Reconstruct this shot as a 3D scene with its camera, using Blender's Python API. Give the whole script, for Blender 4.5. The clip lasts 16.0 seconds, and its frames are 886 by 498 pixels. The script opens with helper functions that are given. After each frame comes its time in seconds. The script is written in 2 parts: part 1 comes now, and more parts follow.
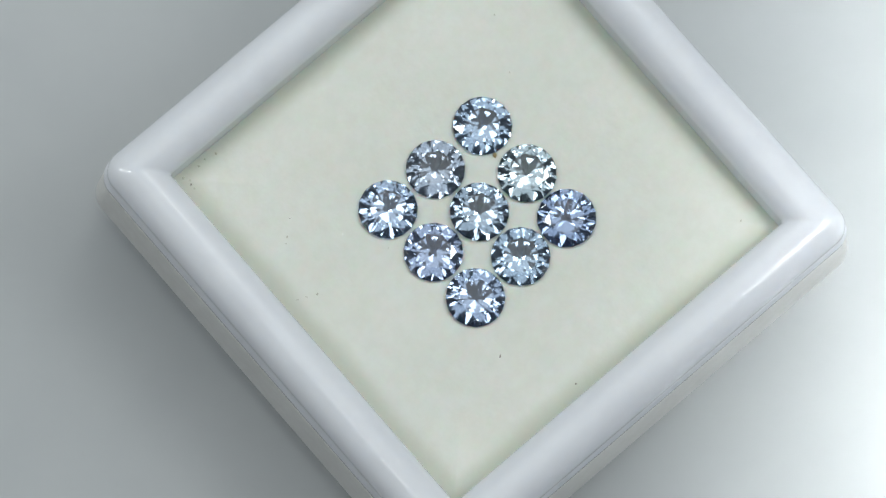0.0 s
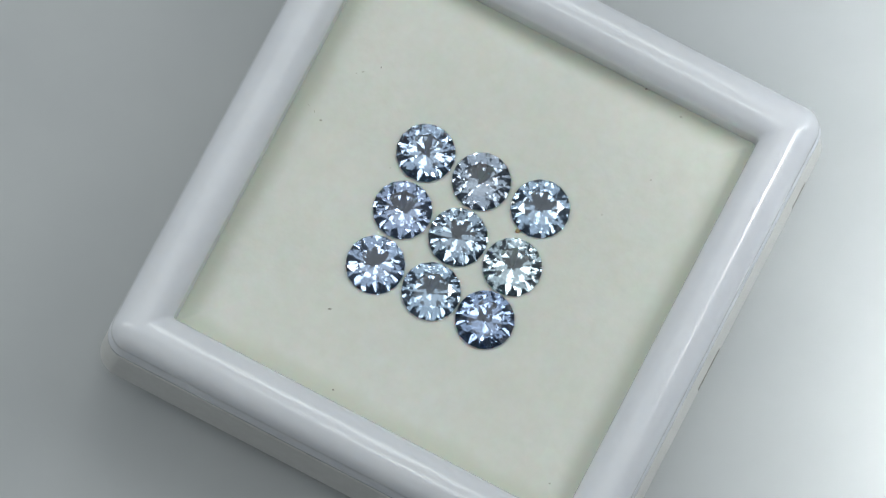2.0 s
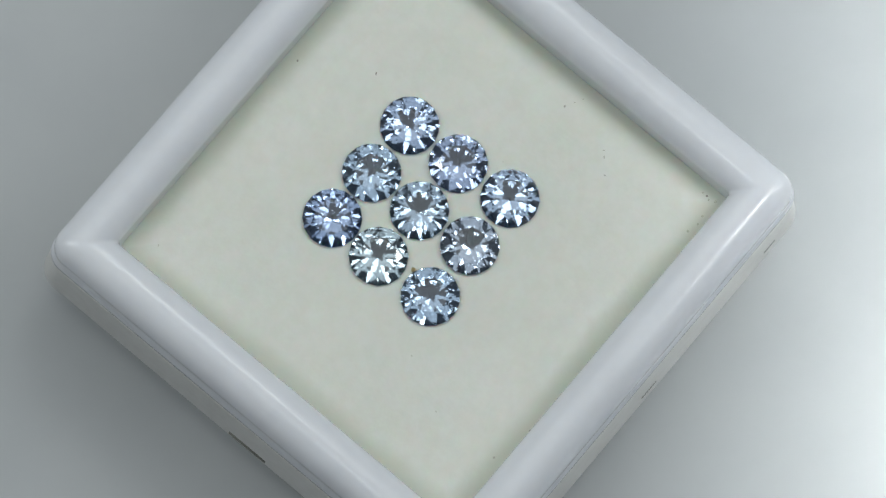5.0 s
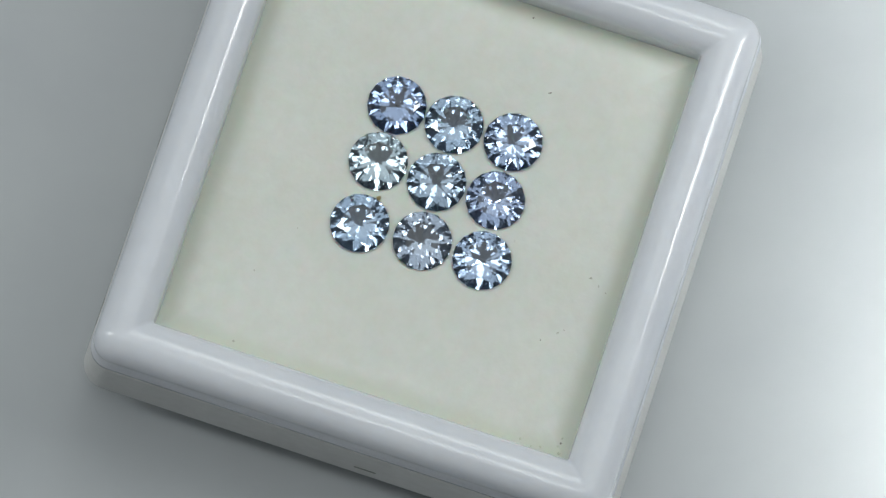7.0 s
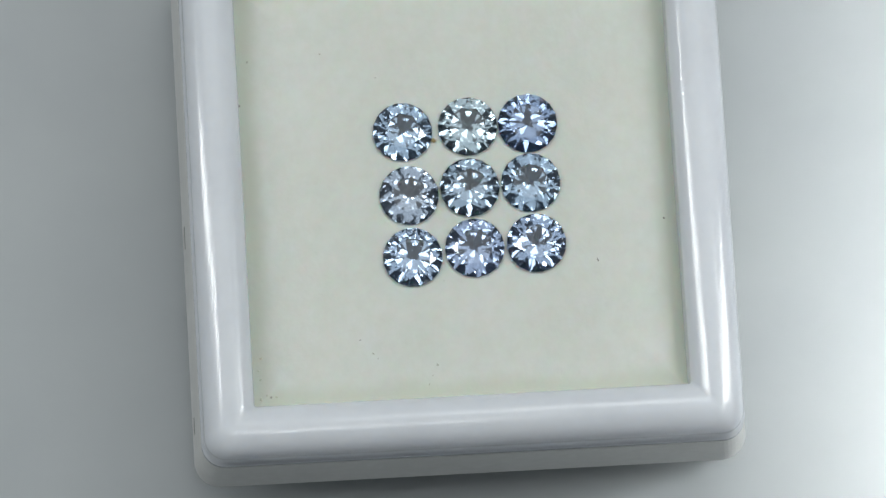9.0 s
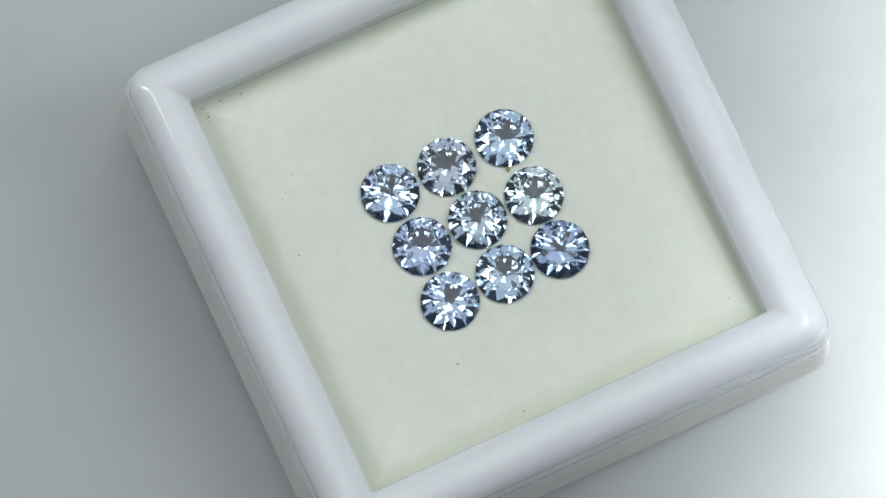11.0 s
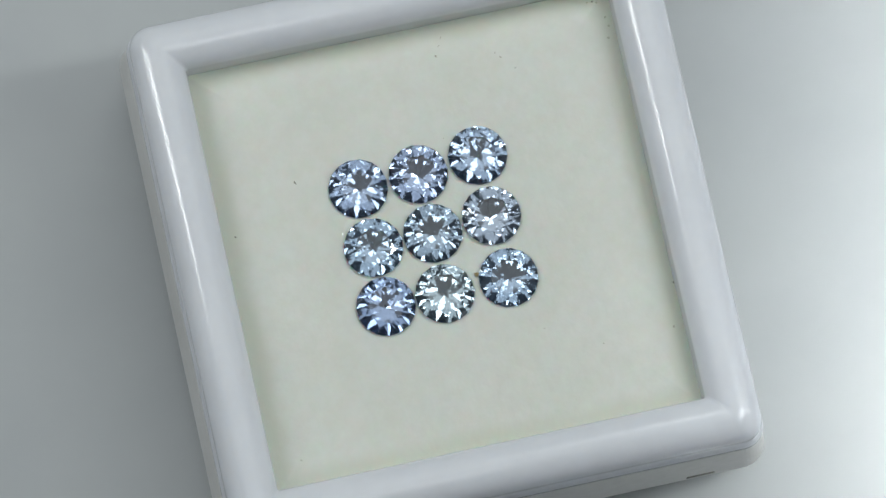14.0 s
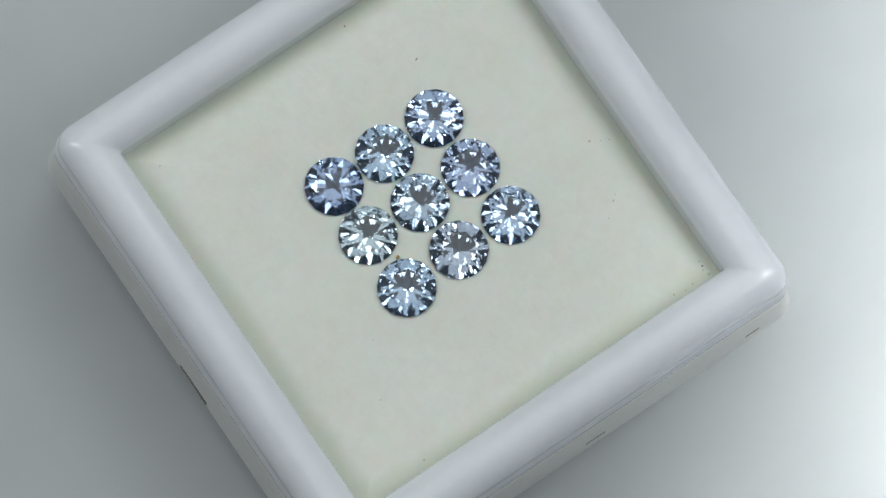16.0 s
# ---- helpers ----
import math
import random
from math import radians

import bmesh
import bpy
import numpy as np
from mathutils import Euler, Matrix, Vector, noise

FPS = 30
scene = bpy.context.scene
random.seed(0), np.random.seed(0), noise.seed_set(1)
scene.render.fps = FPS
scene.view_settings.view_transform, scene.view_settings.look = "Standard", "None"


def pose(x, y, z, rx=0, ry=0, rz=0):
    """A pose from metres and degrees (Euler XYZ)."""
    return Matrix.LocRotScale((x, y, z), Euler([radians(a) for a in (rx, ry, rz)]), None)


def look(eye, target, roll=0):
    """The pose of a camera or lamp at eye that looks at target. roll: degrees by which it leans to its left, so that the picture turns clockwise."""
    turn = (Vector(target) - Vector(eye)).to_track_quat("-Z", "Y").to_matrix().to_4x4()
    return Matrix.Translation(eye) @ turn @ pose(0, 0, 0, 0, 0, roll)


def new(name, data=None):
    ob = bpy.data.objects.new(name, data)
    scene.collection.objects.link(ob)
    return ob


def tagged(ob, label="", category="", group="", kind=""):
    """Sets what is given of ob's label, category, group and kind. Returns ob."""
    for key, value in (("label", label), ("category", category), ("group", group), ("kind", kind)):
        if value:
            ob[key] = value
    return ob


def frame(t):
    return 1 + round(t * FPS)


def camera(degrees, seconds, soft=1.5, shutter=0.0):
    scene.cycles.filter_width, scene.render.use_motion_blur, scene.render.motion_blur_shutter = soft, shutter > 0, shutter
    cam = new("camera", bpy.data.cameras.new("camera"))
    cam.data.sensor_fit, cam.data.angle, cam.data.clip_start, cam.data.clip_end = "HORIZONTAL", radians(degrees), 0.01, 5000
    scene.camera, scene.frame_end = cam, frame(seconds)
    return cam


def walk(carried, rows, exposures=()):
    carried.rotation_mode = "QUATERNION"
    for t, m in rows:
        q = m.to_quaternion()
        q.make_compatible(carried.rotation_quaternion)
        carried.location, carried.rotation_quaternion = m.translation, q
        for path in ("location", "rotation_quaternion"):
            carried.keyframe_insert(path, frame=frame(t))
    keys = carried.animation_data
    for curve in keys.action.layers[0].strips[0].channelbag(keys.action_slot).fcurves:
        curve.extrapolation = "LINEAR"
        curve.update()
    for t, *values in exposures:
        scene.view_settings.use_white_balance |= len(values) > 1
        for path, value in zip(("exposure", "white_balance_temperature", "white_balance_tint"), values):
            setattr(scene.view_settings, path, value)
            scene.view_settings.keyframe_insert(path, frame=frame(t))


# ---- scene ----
MM = 0.001
SPIN = 34.1633          # degrees a second, clockwise from above
FOAM = 9.0 * MM         # height of the foam's face over the table
CX, CY, TURN = 1.337 * MM, 0.531 * MM, 42.05   # the tray on the turning axis at 0 s
HALF = 13.10 * MM       # half the tray's width at its joint
ASKEW = pose(-0.116 * MM, -0.084 * MM, 0, 0, 0, -1.36)   # the box lies a little askew under the rows of stones

# ---- camera: on a stand, looking down ----
cam = camera(10.0, 16.0, soft=1.4)
EYE = pose(-8.982 * MM, -44.395 * MM, FOAM + 242.51 * MM, 10.125, 0, -11.54) @ pose(0, 0, 0, 0, 0, 11.54)
walk(cam, [(0.0, EYE), (16.0, EYE)],
     [(0.0, 0.20), (0.5, 0.18), (1.0, 0.13), (1.5, 0.08), (2.0, 0.0), (4.0, -0.02), (6.5, -0.05), (7.2, 0.0), (8.0, 0.08), (8.5, 0.08), (9.0, 0.03),
      (11.0, 0.17), (11.5, 0.15), (12.2, 0.07), (13.0, 0.0), (14.5, -0.02), (16.0, -0.02)])

# ---- light: a broad softbox above and behind the box, a narrow strip on each side, a lamp with a grid over the table beside the box, and two unseen lamps added for the stones' sparkle, a smaller one before the softbox and one by the lens ----
world = bpy.data.worlds.new("world")
scene.world = world
world.use_nodes = True
world.node_tree.nodes["Background"].inputs["Color"].default_value = (0.80, 0.88, 1.0, 1)
world.node_tree.nodes["Background"].inputs["Strength"].default_value = 0.05


def strip_lamp(name, eye, watts, width, length, colour):
    data = bpy.data.lights.new(name, "AREA")
    data.shape, data.size, data.size_y = "RECTANGLE", width, length
    data.energy, data.color = watts, colour
    ob = new(name, data)
    ob.matrix_world = look(eye, (0, 0, FOAM))
    return ob


def around(bearing, zenith, distance):
    b, z = radians(bearing), radians(zenith)
    return (distance * math.sin(z) * math.cos(b), distance * math.sin(z) * math.sin(b), FOAM + distance * math.cos(z))


table_lamp = strip_lamp("lamp_gridded", (0.064, -0.010, 0.125), 0.053, 0.02, 0.06, (0.95, 1.0, 1.01))
table_lamp.matrix_world = look((0.064, -0.010, 0.125), (0.064, -0.010, 0.0))
table_lamp.data.spread = radians(47)
strip_lamp("lamp_strip_east", around(10, 43, 0.20), 0.105, 0.013, 0.14, (0.95, 1.0, 0.99))
strip_lamp("lamp_strip_west", around(170, 44, 0.20), 0.090, 0.012, 0.14, (0.95, 1.0, 0.99))
softbox = strip_lamp("lamp_softbox", (0.026, 0.135, 0.365), 0.335, 0.38, 0.30, (0.95, 1.0, 0.99))
softbox.matrix_world = look((0.026, 0.135, 0.365), (0.024, 0.065, 0.0))
# Two added fills that brighten the stones' facets; no such source is known.
strip_lamp("gem_fill_high", (0.045, 0.165, 0.325), 0.080, 0.09, 0.09, (0.95, 1.0, 0.99))
lens_fill = strip_lamp("gem_fill_by_lens", (-0.006, -0.022, FOAM + 0.262), 0.035, 0.06, 0.06, (0.95, 1.0, 1.0))
lens_fill.data.shape = "DISK"


# ---- materials ----
def material(name, colour, rough=0.5, **more):
    m = bpy.data.materials.new(name)
    m.use_nodes = True
    b = m.node_tree.nodes["Principled BSDF"]
    b.inputs["Base Color"].default_value = (*colour, 1)
    b.inputs["Roughness"].default_value = rough
    for key, value in more.items():
        b.inputs[key.replace("_", " ")].default_value = value
    return m


def add(m, kind, **props):
    node = m.node_tree.nodes.new(kind)
    for key, value in props.items():
        if key in node.inputs:
            node.inputs[key].default_value = value
        else:
            node.inputs[key.replace("_", " ")].default_value = value
    return node


def mottle(m, scales, colours, bump=0.0, bump_scale=2000.0, rough=None):
    """Colour from two sizes of noise, and a fine relief, in the thing's own metres."""
    t, b = m.node_tree, m.node_tree.nodes["Principled BSDF"]
    co = t.nodes.new("ShaderNodeTexCoord")
    base = None
    for scale, (low, high) in zip(scales, colours):
        n = add(m, "ShaderNodeTexNoise", Scale=scale, Detail=4.0, Roughness=0.6)
        t.links.new(co.outputs["Object"], n.inputs["Vector"])
        r = t.nodes.new("ShaderNodeValToRGB")
        r.color_ramp.elements[0].position, r.color_ramp.elements[1].position = 0.32, 0.68
        r.color_ramp.elements[0].color, r.color_ramp.elements[1].color = (*low, 1), (*high, 1)
        t.links.new(n.outputs["Fac"], r.inputs["Fac"])
        if base is None:
            base = r.outputs["Color"]
        else:
            mix = t.nodes.new("ShaderNodeMix")
            mix.data_type, mix.blend_type = "RGBA", "MULTIPLY"
            mix.inputs[0].default_value = 1.0
            t.links.new(base, mix.inputs[6])
            t.links.new(r.outputs["Color"], mix.inputs[7])
            base = mix.outputs[2]
    t.links.new(base, b.inputs["Base Color"])
    if bump:
        n = add(m, "ShaderNodeTexNoise", Scale=bump_scale, Detail=5.0)
        t.links.new(co.outputs["Object"], n.inputs["Vector"])
        bn = t.nodes.new("ShaderNodeBump")
        bn.inputs["Strength"].default_value, bn.inputs["Distance"].default_value = bump, 0.0001
        t.links.new(n.outputs["Fac"], bn.inputs["Height"])
        t.links.new(bn.outputs["Normal"], b.inputs["Normal"])
    if rough:
        n = add(m, "ShaderNodeTexNoise", Scale=scales[0] * 2, Detail=3.0)
        t.links.new(co.outputs["Object"], n.inputs["Vector"])
        mr = t.nodes.new("ShaderNodeMapRange")
        mr.inputs["To Min"].default_value, mr.inputs["To Max"].default_value = rough
        t.links.new(n.outputs["Fac"], mr.inputs["Value"])
        t.links.new(mr.outputs["Result"], b.inputs["Roughness"])
    return m


WHITE = mottle(material("white_plastic", (0.8, 0.82, 0.86), 0.15, Subsurface_Weight=0.5, Subsurface_Scale=0.0016),
               (120, 900), (((0.73, 0.745, 0.79), (0.77, 0.785, 0.825)), ((0.97, 0.97, 0.97), (1, 1, 1))), 0.02, 420, (0.10, 0.16))
WHITE.node_tree.nodes["Principled BSDF"].inputs["Subsurface Radius"].default_value = (1.0, 0.95, 0.9)
SKIRT = mottle(material("base_plastic", (0.8, 0.8, 0.78), 0.35),
               (150, 1500), (((0.74, 0.725, 0.70), (0.82, 0.81, 0.79)), ((0.93, 0.93, 0.92), (1, 1, 1))), 0.25, 900, (0.28, 0.45))
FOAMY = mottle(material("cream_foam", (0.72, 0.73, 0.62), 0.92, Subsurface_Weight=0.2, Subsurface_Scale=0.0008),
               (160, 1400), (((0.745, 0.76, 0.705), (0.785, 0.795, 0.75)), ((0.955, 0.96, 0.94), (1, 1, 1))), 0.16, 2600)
TABLE = mottle(material("white_tabletop", (0.75, 0.77, 0.79), 0.35),
               (25, 110), (((0.43, 0.455, 0.465), (0.49, 0.51, 0.52)), ((0.94, 0.94, 0.95), (1, 1, 1))), 0.05, 300, (0.30, 0.42))
ROOM = mottle(material("white_cloth", (0.5, 0.52, 0.56), 0.9),
              (6, 60), (((0.50, 0.53, 0.57), (0.56, 0.59, 0.63)), ((0.97, 0.97, 0.97), (1, 1, 1))))
DARK = mottle(material("dark_cloth", (0.05, 0.05, 0.055), 0.9),
              (6, 60), (((0.07, 0.073, 0.08), (0.10, 0.104, 0.11)), ((0.9, 0.9, 0.9), (1, 1, 1))))


def edge_shade(m, inner, outer, colour):
    """Rim shade put into the colour, creeping in from the pad's border, uneven."""
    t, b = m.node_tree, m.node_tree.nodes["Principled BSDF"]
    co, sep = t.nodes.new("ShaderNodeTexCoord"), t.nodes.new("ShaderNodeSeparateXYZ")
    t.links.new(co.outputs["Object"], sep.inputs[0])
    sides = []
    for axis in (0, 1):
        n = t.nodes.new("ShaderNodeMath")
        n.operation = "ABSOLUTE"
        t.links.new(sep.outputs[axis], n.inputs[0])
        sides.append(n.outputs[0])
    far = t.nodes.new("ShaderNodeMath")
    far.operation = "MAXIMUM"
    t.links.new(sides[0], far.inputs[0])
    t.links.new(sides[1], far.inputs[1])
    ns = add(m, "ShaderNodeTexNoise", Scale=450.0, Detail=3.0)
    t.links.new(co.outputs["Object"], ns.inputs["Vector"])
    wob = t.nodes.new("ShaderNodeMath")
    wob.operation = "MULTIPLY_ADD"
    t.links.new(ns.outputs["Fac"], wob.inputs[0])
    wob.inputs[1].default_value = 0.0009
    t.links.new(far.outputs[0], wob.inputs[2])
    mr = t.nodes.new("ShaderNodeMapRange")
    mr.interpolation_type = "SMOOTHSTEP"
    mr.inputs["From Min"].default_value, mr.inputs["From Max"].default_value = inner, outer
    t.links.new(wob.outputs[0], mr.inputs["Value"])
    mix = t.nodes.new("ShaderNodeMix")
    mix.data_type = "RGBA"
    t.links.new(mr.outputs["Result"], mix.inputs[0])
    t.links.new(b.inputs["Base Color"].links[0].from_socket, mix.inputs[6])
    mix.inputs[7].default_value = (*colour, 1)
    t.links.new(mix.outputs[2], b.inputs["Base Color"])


# Olive shade beside the rim, mixed into the foam's own colour.
edge_shade(FOAMY, 9.7 * MM, 10.7 * MM, (0.66, 0.68, 0.59))
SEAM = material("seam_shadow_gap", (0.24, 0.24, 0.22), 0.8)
SLOT = mottle(material("slot_shade", (0.20, 0.20, 0.17), 0.8), (800, 4000),
              (((0.22, 0.22, 0.19), (0.36, 0.36, 0.32)), ((0.8, 0.8, 0.8), (1, 1, 1))))
CRUMB = mottle(material("brown_crumb", (0.25, 0.17, 0.06), 0.7), (3000, 9000),
               (((0.30, 0.22, 0.09), (0.52, 0.42, 0.22)), ((0.7, 0.7, 0.7), (1, 1, 1))))
DUST = material("dark_dust", (0.30, 0.29, 0.25), 0.9)
PALE_DUST = material("pale_dust", (0.48, 0.47, 0.40), 0.9)
GLUE = material("clear_glue", (0.60, 0.62, 0.50), 0.06, Coat_Weight=1.0)


def gem_material(name, colour):
    """Tinted corundum with a trace of silk; its facets are hand-polished and not quite flat."""
    m = material(name, colour, 0.035, Transmission_Weight=0.985, IOR=1.77)
    t, b = m.node_tree, m.node_tree.nodes["Principled BSDF"]
    co = t.nodes.new("ShaderNodeTexCoord")
    n = add(m, "ShaderNodeTexNoise", Scale=2200.0, Detail=2.0)
    t.links.new(co.outputs["Object"], n.inputs["Vector"])
    bn = t.nodes.new("ShaderNodeBump")
    bn.inputs["Strength"].default_value, bn.inputs["Distance"].default_value = 0.15, 0.000008
    t.links.new(n.outputs["Fac"], bn.inputs["Height"])
    t.links.new(bn.outputs["Normal"], b.inputs["Normal"])
    return m


# ---- building helpers ----
def mesh_of(name, bm, mat, smooth=False):
    me = bpy.data.meshes.new(name)
    bmesh.ops.recalc_face_normals(bm, faces=bm.faces)
    bm.to_mesh(me)
    bm.free()
    me.materials.append(mat)
    for f in me.polygons:
        f.use_smooth = smooth
    return me


def part(name, bm, mat, parent, label="", smooth=False):
    ob = new(name, mesh_of(name, bm, mat, smooth))
    ob.parent = parent
    return tagged(ob, label)


def slab(bm, x0, x1, y0, y1, z0, z1):
    v = [bm.verts.new((x, y, z)) for z in (z0, z1) for x, y in ((x0, y0), (x1, y0), (x1, y1), (x0, y1))]
    for q in ((3, 2, 1, 0), (4, 5, 6, 7), (0, 1, 5, 4), (1, 2, 6, 5), (2, 3, 7, 6), (3, 0, 4, 7)):
        bm.faces.new([v[i] for i in q])


def square_loop(bm, half, radius, z, steps=10):
    """A ring of vertices round a square with rounded corners."""
    ring = []
    for k, (sx, sy) in enumerate(((1, 1), (-1, 1), (-1, -1), (1, -1))):
        for i in range(steps + 1):
            a = radians(90 * k + 90 * i / steps)
            ring.append(bm.verts.new((sx * (half - radius) + radius * math.cos(a), sy * (half - radius) + radius * math.sin(a), z)))
    return ring


def loft(bm, profile, close=False):
    """Rings of (half, radius, z), joined one to the next."""
    rings = [square_loop(bm, *p) for p in profile]
    pairs = list(zip(rings, rings[1:])) + ([(rings[-1], rings[0])] if close else [])
    for a, b in pairs:
        for i in range(len(a)):
            j = (i + 1) % len(a)
            bm.faces.new((a[i], a[j], b[j], b[i]))
    return rings


# ---- the place ----
def build_place():
    bm = bmesh.new()
    slab(bm, -0.32, 0.32, -0.32, 0.32, -0.02, 0)
    tagged(new("tabletop", mesh_of("tabletop", bm, TABLE)), "satin white tabletop under the turning tray", "tabletop", kind="structure")
    # The south wall is unseen, added dark to keep the box's near face dim.
    for name, x0, x1, y0, y1, mat in (("wall_north", -0.32, 0.32, 0.30, 0.32, ROOM), ("wall_east", 0.30, 0.32, -0.30, 0.30, ROOM),
                                      ("wall_west", -0.32, -0.30, -0.30, 0.30, ROOM), ("wall_south", -0.32, 0.32, -0.32, -0.30, DARK)):
        bm = bmesh.new()
        slab(bm, x0, x1, y0, y1, 0, 0.40)
        label = "unseen dark wall at the light tent's open side" if mat is DARK else "plain white cloth wall of the light tent"
        tagged(new(name, mesh_of(name, bm, mat)), label, "wall", kind="structure")
    bm = bmesh.new()
    slab(bm, -0.32, 0.32, -0.32, 0.32, 0.40, 0.42)
    tagged(new("ceiling", mesh_of("ceiling", bm, ROOM)), "plain white cloth ceiling of the light tent", "ceiling", kind="structure")


# ---- the tray ----
RIM_OUT = HALF - 0.05 * MM  # the bead's outer edge
RIM_W = 2.50 * MM       # breadth of the half-round bead
RIM_H = 1.12 * MM       # its crown over the shoulder
SHOULDER = FOAM + 0.75 * MM
BASE_TOP = FOAM - 0.95 * MM
FOOT = FOAM - 5.0 * MM  # the lower wall's widest line; below it the box draws in


def wall_out(z):
    """How far the lower wall stands out from the middle at the height z: it flares towards its foot."""
    return HALF + 0.13 * MM + 0.39 * MM * (BASE_TOP - z) / (BASE_TOP - FOOT)


def rim_profile():
    out = 1.12 * MM
    rows = [(HALF - 0.40 * MM, out, BASE_TOP + 0.05 * MM), (HALF + 0.06 * MM, out, BASE_TOP + 0.05 * MM), (HALF + 0.11 * MM, out, BASE_TOP + 0.12 * MM),
            (HALF + 0.10 * MM, out, BASE_TOP + 0.46 * MM), (HALF + 0.06 * MM, out, BASE_TOP + 0.53 * MM), (HALF - 0.02 * MM, out, BASE_TOP + 0.56 * MM)]
    n = 26
    for i in range(n + 1):
        u = -math.cos(math.pi * i / n)
        d = RIM_W / 2 * (1 + u)
        rows.append((RIM_OUT - d, max(out - d * 0.62, 0.14 * MM), SHOULDER + RIM_H * max(0.0, 1 - abs(u) ** 2.1) ** 0.49))
    rows.append((RIM_OUT - RIM_W - 0.02 * MM, 0.14 * MM, FOAM - 0.8 * MM))
    rows.append((RIM_OUT - RIM_W - 0.02 * MM, 0.14 * MM, FOAM - 2 * MM))
    rows.append((HALF - 0.40 * MM, out, FOAM - 2 * MM))
    return rows


SLOTS = [(-90, -10.1, 4.45, 1.5, 0.5), (-90, -0.2, 4.50, 2.4, 0.6), (0, -10.7, 5.2, 0.9, 0.28), (0, -1.3, 5.2, 1.2, 0.24)]   # face, place along it, height, length, breadth


def build_tray():
    tray = new("display_box")
    tagged(tray, "square white plastic gem box with a rounded glossy rim", "box")
    bm = bmesh.new()
    loft(bm, rim_profile(), close=True)
    part("rim", bm, WHITE, tray, "glossy white rounded frame", smooth=True)
    bm = bmesh.new()
    out = 1.28 * MM
    rows = [(HALF - 2.6 * MM, out, 0.0), (HALF - 2.0 * MM, out, FOOT - 1.6 * MM), (HALF - 0.5 * MM, out, FOOT - 0.42 * MM), (wall_out(FOOT) - 0.20 * MM, out, FOOT - 0.26 * MM),
            (wall_out(FOOT) - 0.04 * MM, out, FOOT - 0.10 * MM), (wall_out(FOOT), out, FOOT + 0.08 * MM),
            (wall_out(BASE_TOP - 2.4 * MM), out, BASE_TOP - 2.4 * MM), (wall_out(BASE_TOP), out, BASE_TOP - 0.12 * MM),
            (wall_out(BASE_TOP) - 0.08 * MM, out, BASE_TOP), (HALF - 1.2 * MM, 1.2 * MM, BASE_TOP), (HALF - 1.2 * MM, 1.2 * MM, 1.0 * MM)]
    rings = loft(bm, rows)
    bm.faces.new(list(reversed(rings[0])))
    bm.faces.new(rings[-1])
    part("base", bm, SKIRT, tray, "matt white lower wall with scuffed foot", smooth=False)
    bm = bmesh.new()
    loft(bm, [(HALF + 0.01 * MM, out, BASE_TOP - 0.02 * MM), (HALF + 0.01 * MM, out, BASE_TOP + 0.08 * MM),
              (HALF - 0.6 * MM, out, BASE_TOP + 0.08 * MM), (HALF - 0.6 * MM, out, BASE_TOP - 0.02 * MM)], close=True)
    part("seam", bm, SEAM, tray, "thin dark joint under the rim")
    # Slots are not cut: proud dark slabs carry their inner shade as colour.
    for face, along, z, length, height in SLOTS:
        bm = bmesh.new()
        slab(bm, -length / 2 * MM, length / 2 * MM, -0.05 * MM, 0.05 * MM, -height / 2 * MM, height / 2 * MM)
        bmesh.ops.bevel(bm, geom=bm.edges[:], offset=0.04 * MM, segments=2, affect="EDGES")
        slot = part("slot", bm, SLOT, tray, "dark olive-grey slab for a slot's shaded inside in the lower wall", smooth=True)
        slot.matrix_local = pose(0, 0, 0, 0, 0, face) @ pose(along * MM, wall_out(z * MM) - 0.03 * MM, z * MM, 4.3)
    return tray


# ---- stones: place on the foam, tint, spin of the facets, lean ----
STONES = [
    (-3.601, 2.476, (0.34, 0.44, 0.60), 10, 1.5, "round brilliant-cut light blue sapphire on cream foam"),
    (-0.547, 2.410, (0.37, 0.44, 0.55), 33, 2.0, "round brilliant-cut pale silvery blue sapphire on cream foam"),
    (2.622, 2.474, (0.34, 0.45, 0.60), 5, 2.5, "round brilliant-cut clear sky-blue sapphire beside a brown crumb"),
    (-3.367, -0.567, (0.32, 0.40, 0.58), 21, 1.0, "round brilliant-cut violet-blue sapphire with sharp dark facets"),
    (-0.361, -0.581, (0.31, 0.40, 0.51), 40, 2.2, "round brilliant-cut dark steel-blue sapphire amid the others"),
    (2.654, -0.719, (0.41, 0.51, 0.58), 14, 1.8, "round brilliant-cut pale greenish blue sapphire on cream foam"),
    (-3.353, -3.587, (0.32, 0.41, 0.58), 28, 2.4, "round brilliant-cut medium blue sapphire on cream foam"),
    (-0.353, -3.555, (0.34, 0.45, 0.59), 2, 1.2, "round brilliant-cut pale aqua-blue sapphire on cream foam"),
    (2.595, -3.648, (0.27, 0.36, 0.55), 37, 2.0, "round brilliant-cut deep slate-blue sapphire on cream foam"),
]
STONE_R = 1.46 * MM
CROWN, GIRDLE = 0.42 * MM, 0.03 * MM
STONE_Z = FOAM + 0.12 * MM   # height of the girdles


CUTS = [(0.56 + 0.07 * random.random(), 39.4 + 2.2 * random.random()) for _ in STONES]   # table's share of the width, slope of the pavilion


def pavilion_depth(slope):
    return STONE_R * math.tan(radians(slope))


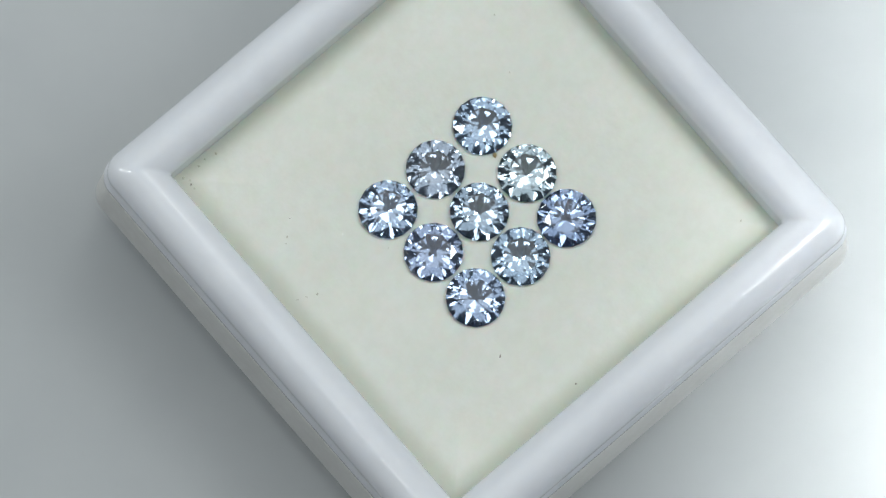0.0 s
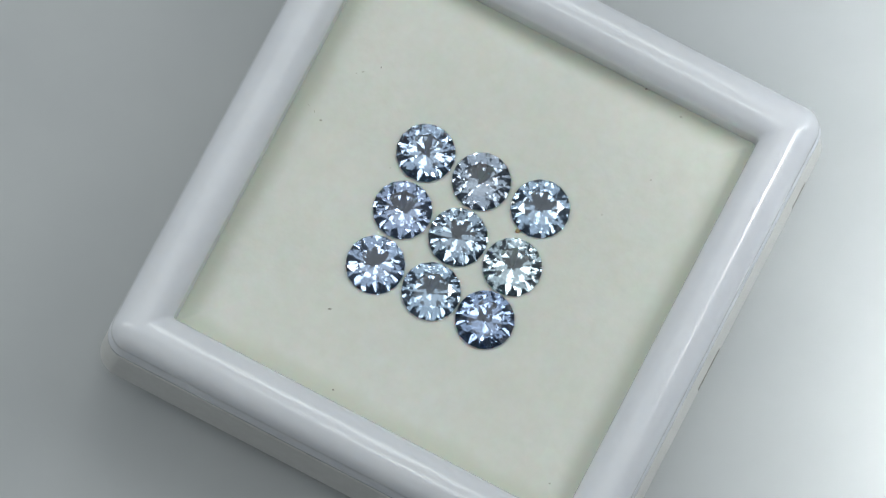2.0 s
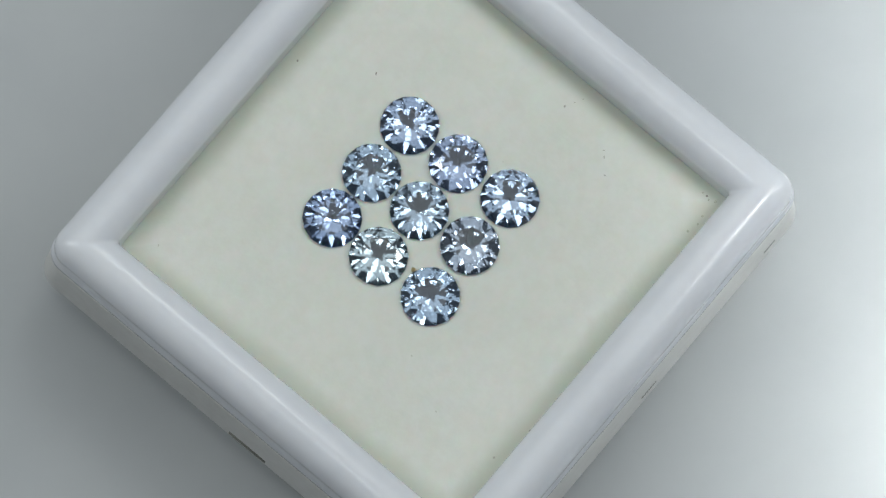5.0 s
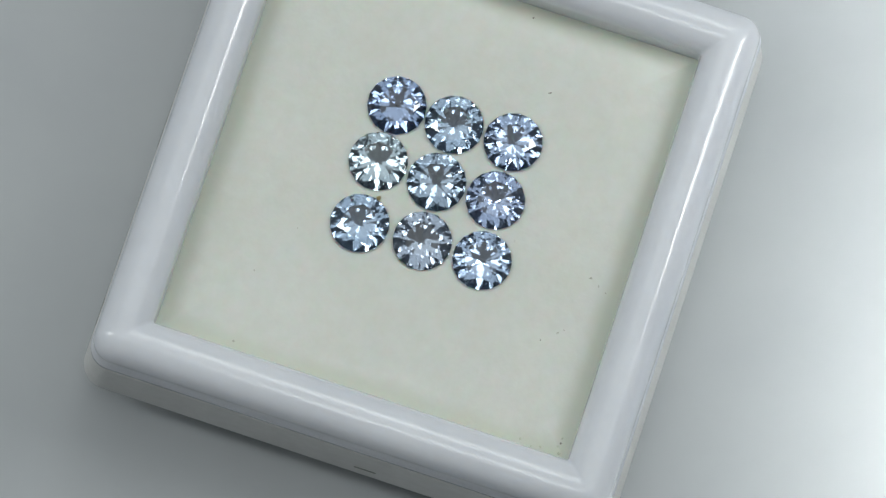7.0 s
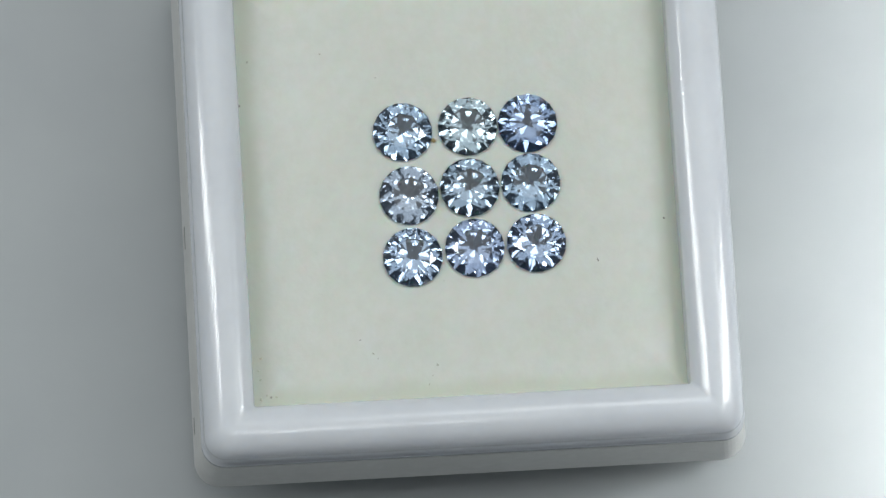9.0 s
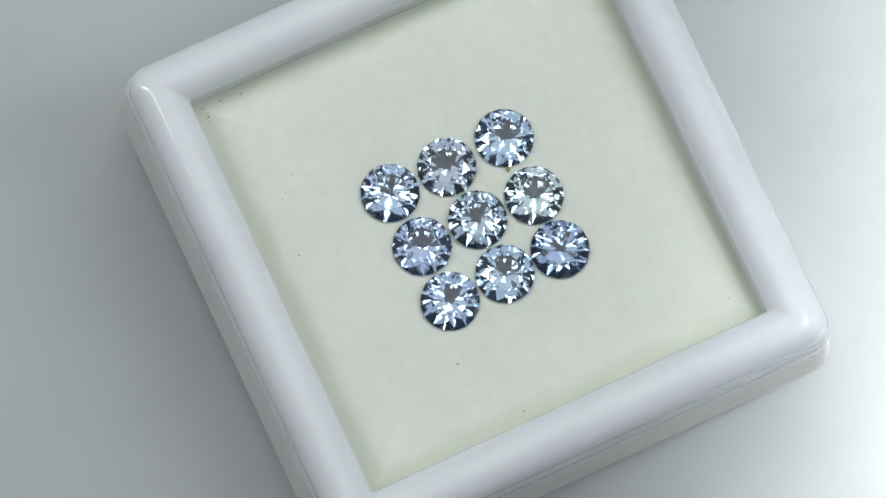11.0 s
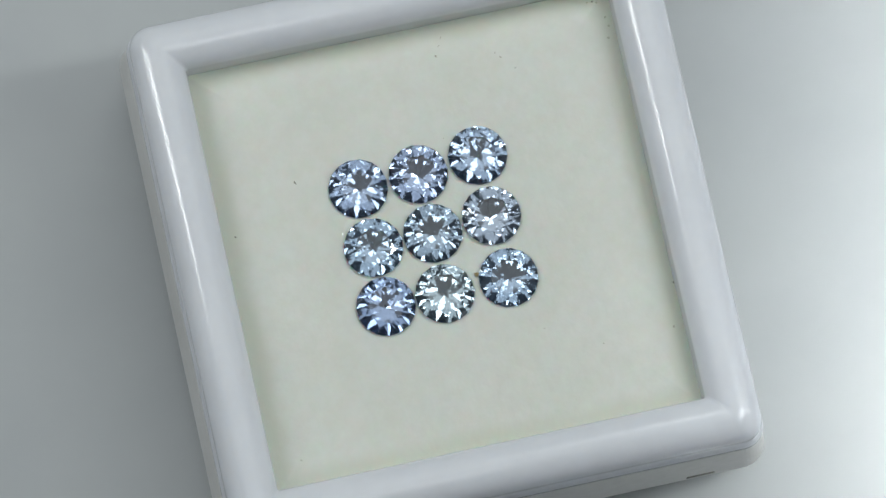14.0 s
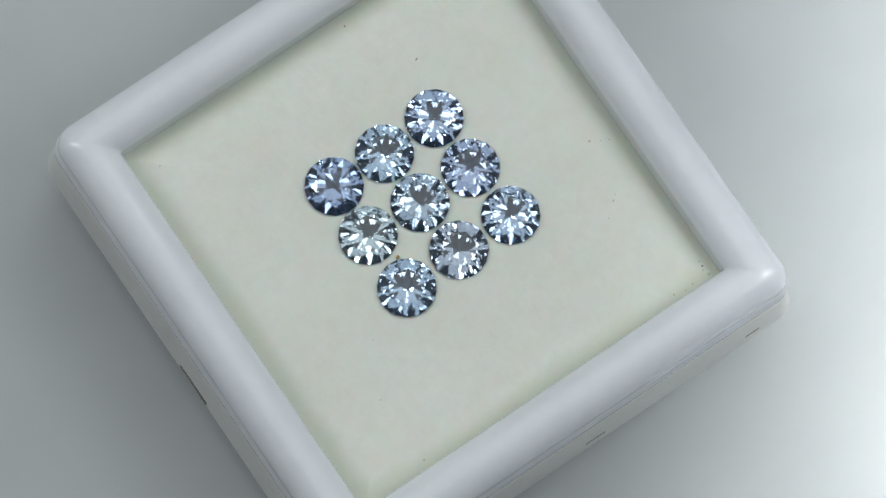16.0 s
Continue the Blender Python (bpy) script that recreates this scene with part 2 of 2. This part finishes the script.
def build_stone(table, pavilion, seed):
    """A round brilliant, its girdle at z = 0: table, star, kite and girdle facets, then the pavilion; cut by hand, so not quite even."""
    bm, r, tau = bmesh.new(), STONE_R, 2 * math.pi
    rnd = random.Random(seed)

    def ring(n, radius, z, off=0.0):
        slack = 0.0 if abs(z) <= GIRDLE else 0.03
        made = []
        for i in range(n):
            a = tau * (i + off + rnd.uniform(-1, 1) * slack) / n
            q = radius * (1 + rnd.uniform(-1, 1) * slack * 0.5)
            made.append(bm.verts.new((q * math.cos(a), q * math.sin(a), z)))
        return made

    t = ring(8, r * table, CROWN)
    fall = (CROWN - GIRDLE) / (1 - table)
    k = ring(8, r * 0.79, CROWN - fall * (0.79 * math.cos(math.pi / 8) - table), 0.5)
    g = ring(16, r, GIRDLE)
    low = ring(16, r, -GIRDLE)
    lower = 0.34
    m = ring(8, r * lower, -pavilion + (pavilion - GIRDLE) * lower * math.cos(math.pi / 8), 0.5)
    tip = bm.verts.new((0, 0, -pavilion))
    bm.faces.new(t)
    for i in range(8):
        j = (i + 1) % 8
        a, b, c = g[2 * i], g[2 * i + 1], g[(2 * i + 2) % 16]
        bm.faces.new((t[i], k[i], t[j]))                  # star
        bm.faces.new((k[i], a, b))                        # upper girdle pair
        bm.faces.new((k[i], b, c))
        bm.faces.new((t[j], k[i], c))                     # kite, in two flat halves
        bm.faces.new((t[j], c, k[j]))
        la, lb, lc = low[2 * i], low[2 * i + 1], low[(2 * i + 2) % 16]
        bm.faces.new((la, m[i], lb))                      # lower girdle pair
        bm.faces.new((lb, m[i], lc))
        bm.faces.new((lc, m[i], tip))                     # main, in two halves
        bm.faces.new((lc, tip, m[j]))
        for p, q, s, u in ((a, b, lb, la), (b, c, lc, lb)):
            bm.faces.new((p, q, s, u))
    return bm


def build_stones():
    made = []
    for k, ((x, y, colour, spin, lean, label), (table, slope)) in enumerate(zip(STONES, CUTS)):
        mat = gem_material("sapphire", colour)
        ob = new("gemstone", mesh_of("gemstone", build_stone(table, pavilion_depth(slope), 70 + k), mat))
        tagged(ob, label, "gemstone", "sapphires set out in three rows")
        local = pose(x * MM, y * MM, STONE_Z, 0.6 * lean * random.choice((-1, 1)), 0.4 * lean * random.choice((-1, 1)), spin)
        made.append((ob, local))
    return made


# ---- the foam: a soft pad, low at its edges, with a pit under each stone ----
def build_foam():
    n, half = 420, RIM_OUT - RIM_W + 0.02 * MM
    xs = np.linspace(-half, half, n)
    gx, gy = np.meshgrid(xs, xs, indexing="ij")
    edge = np.minimum(half - np.abs(gx), half - np.abs(gy))
    h = FOAM - 0.55 * MM * np.exp(-(edge / (1.20 * MM)) ** 1.4)
    for i in range(n):
        for j in range(n):
            p = Vector((gx[i, j] * 300, gy[i, j] * 300, 0))
            h[i, j] += 0.03 * MM * noise.noise(p) + 0.004 * MM * noise.noise(p * 5)
    for (x, y, *_), (_, slope) in zip(STONES, CUTS):
        at = ASKEW.inverted() @ Vector((x * MM, y * MM, 0))
        d, depth = np.hypot(gx - at.x, gy - at.y), pavilion_depth(slope)
        pit = STONE_Z - 0.11 * MM - depth * (1 - d / STONE_R)
        h = np.where(d < STONE_R, np.minimum(h, pit), h)
    verts = [(gx[i, j], gy[i, j], h[i, j]) for i in range(n) for j in range(n)]
    faces = [(i * n + j, (i + 1) * n + j, (i + 1) * n + j + 1, i * n + j + 1) for i in range(n - 1) for j in range(n - 1)]
    rim = [i * n for i in range(n)] + [(n - 1) * n + j for j in range(1, n)] + [i * n + n - 1 for i in range(n - 2, -1, -1)] + [j for j in range(n - 2, 0, -1)]
    base = len(verts)
    verts += [(verts[i][0], verts[i][1], 1.0 * MM) for i in rim]
    for k in range(len(rim)):
        q = (k + 1) % len(rim)
        faces.append((rim[q], rim[k], base + k, base + q))
    faces.append([base + k for k in range(len(rim))])
    me = bpy.data.meshes.new("foam_pad")
    me.from_pydata(verts, [], faces)
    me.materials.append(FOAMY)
    for f in me.polygons:
        f.use_smooth = f.normal.z > 0.9 or max(abs(f.center.x), abs(f.center.y)) > 8.0 * MM
    ob = new("foam_pad", me)
    return tagged(ob, "cream foam pad with faint stains and painted edge shade, set in the box", "foam pad")


# ---- crumbs, dust and glue ----
def lump(bm, size, stretch, seed):
    bmesh.ops.create_icosphere(bm, subdivisions=2, radius=size)
    rnd = random.Random(seed)
    off = Vector((rnd.random() * 9, rnd.random() * 9, rnd.random() * 9))
    for v in bm.verts:
        v.co *= 1 + 0.55 * noise.noise(v.co / size * 1.1 + off)
        v.co.x *= stretch
        v.co.z *= 0.6


SPECKS = [  # x, y, half length, stretch, turn, dark?
    (-4.38, -6.50, 0.045, 2.6, 25, 1), (-2.51, -9.93, 0.060, 1.3, 60, 1), (6.78, 9.76, 0.060, 1.5, 10, 0), (-9.85, 9.85, 0.065, 1.3, 0, 1),
    (6.83, 6.20, 0.040, 1.6, 70, 0), (-8.15, 4.76, 0.040, 2.4, 40, 0), (-8.40, 4.55, 0.030, 1.8, 130, 0), (-8.92, 1.70, 0.060, 1.6, 20, 0),
    (4.64, 10.30, 0.055, 1.5, 0, 1), (5.44, 3.58, 0.030, 2.0, 80, 0), (-9.80, 2.15, 0.030, 3.5, 150, 0), (-9.40, 1.95, 0.025, 4.0, 120, 0),
    (8.91, -9.40, 0.040, 2.0, 45, 0), (-7.44, 5.35, 0.030, 2.2, 100, 1), (-4.84, 1.06, 0.025, 1.6, 0, 0),
]
BEADS = [(-9.9, 10.35, 0.09), (-9.75, 10.05, 0.06), (-9.86, 9.6, 0.06), (-8.95, 10.3, 0.07), (-8.5, 10.38, 0.06), (-7.9, 10.2, 0.07)]


def pad_height(x, y):
    """The foam's height at a place in millimetres, with its fall towards the border."""
    at = ASKEW.inverted() @ Vector((x * MM, y * MM, 0))
    edge = max(0.0, RIM_OUT - RIM_W - max(abs(at.x), abs(at.y)))
    return FOAM - 0.55 * MM * math.exp(-(edge / (1.20 * MM)) ** 1.4)


def build_litter():
    made = []
    bm = bmesh.new()
    lump(bm, 0.10 * MM, 1.3, 3)
    ob = tagged(new("crumb", mesh_of("crumb", bm, CRUMB)), "tiny brown crumb between two of the stones", "crumb")
    made.append((ob, pose(2.10 * MM, 0.99 * MM, FOAM + 0.10 * MM, 0, 0, 30)))
    bm = bmesh.new()
    lump(bm, 0.11 * MM, 1.5, 11)
    ob = tagged(new("fibre_bit", mesh_of("fibre_bit", bm, CRUMB)), "olive fibre bit stuck in the box's joint", "fibre")
    made.append((ob, pose(5.62 * MM, -HALF - 0.15 * MM, BASE_TOP + 0.05 * MM, 70, 0, 20)))
    for k, (x, y, size, stretch, turn, dark) in enumerate(SPECKS):
        bm = bmesh.new()
        lump(bm, size * 0.75 * MM, stretch, k)
        ob = new("dust_speck", mesh_of("dust_speck", bm, DUST if dark else PALE_DUST))
        tagged(ob, "dark dust speck on the foam" if dark else "pale brown dust speck on the foam", "dust", "dust specks on the foam")
        made.append((ob, pose(x * MM, y * MM, pad_height(x, y) + size * 0.35 * MM, 0, 0, turn)))
    for k, (x, y, size) in enumerate(BEADS):
        bm = bmesh.new()
        lump(bm, size * 0.75 * MM, 1.2, 40 + k)
        ob = tagged(new("glue_bead", mesh_of("glue_bead", bm, GLUE, True)), "clear shiny glue bead in the foam's corner", "glue bead", "glue beads")
        made.append((ob, pose(x * MM, y * MM, pad_height(x, y) + size * 0.3 * MM, 0, 0, 50 * k)))
    return made


build_place()
TRAY = build_tray()
PAD = build_foam()
RIDERS = [(TRAY, ASKEW), (PAD, ASKEW)] + build_stones() + build_litter()


# ---- all that rides on the turning axis ----
def motions():
    steps = 64
    for ob, local in RIDERS:
        rows = []
        for i in range(steps + 1):
            t = 16.0 * i / steps
            rows.append((t, pose(0, 0, 0, 0, 0, -SPIN * t) @ pose(CX, CY, 0, 0, 0, TURN) @ local))
        walk(ob, rows)


motions()
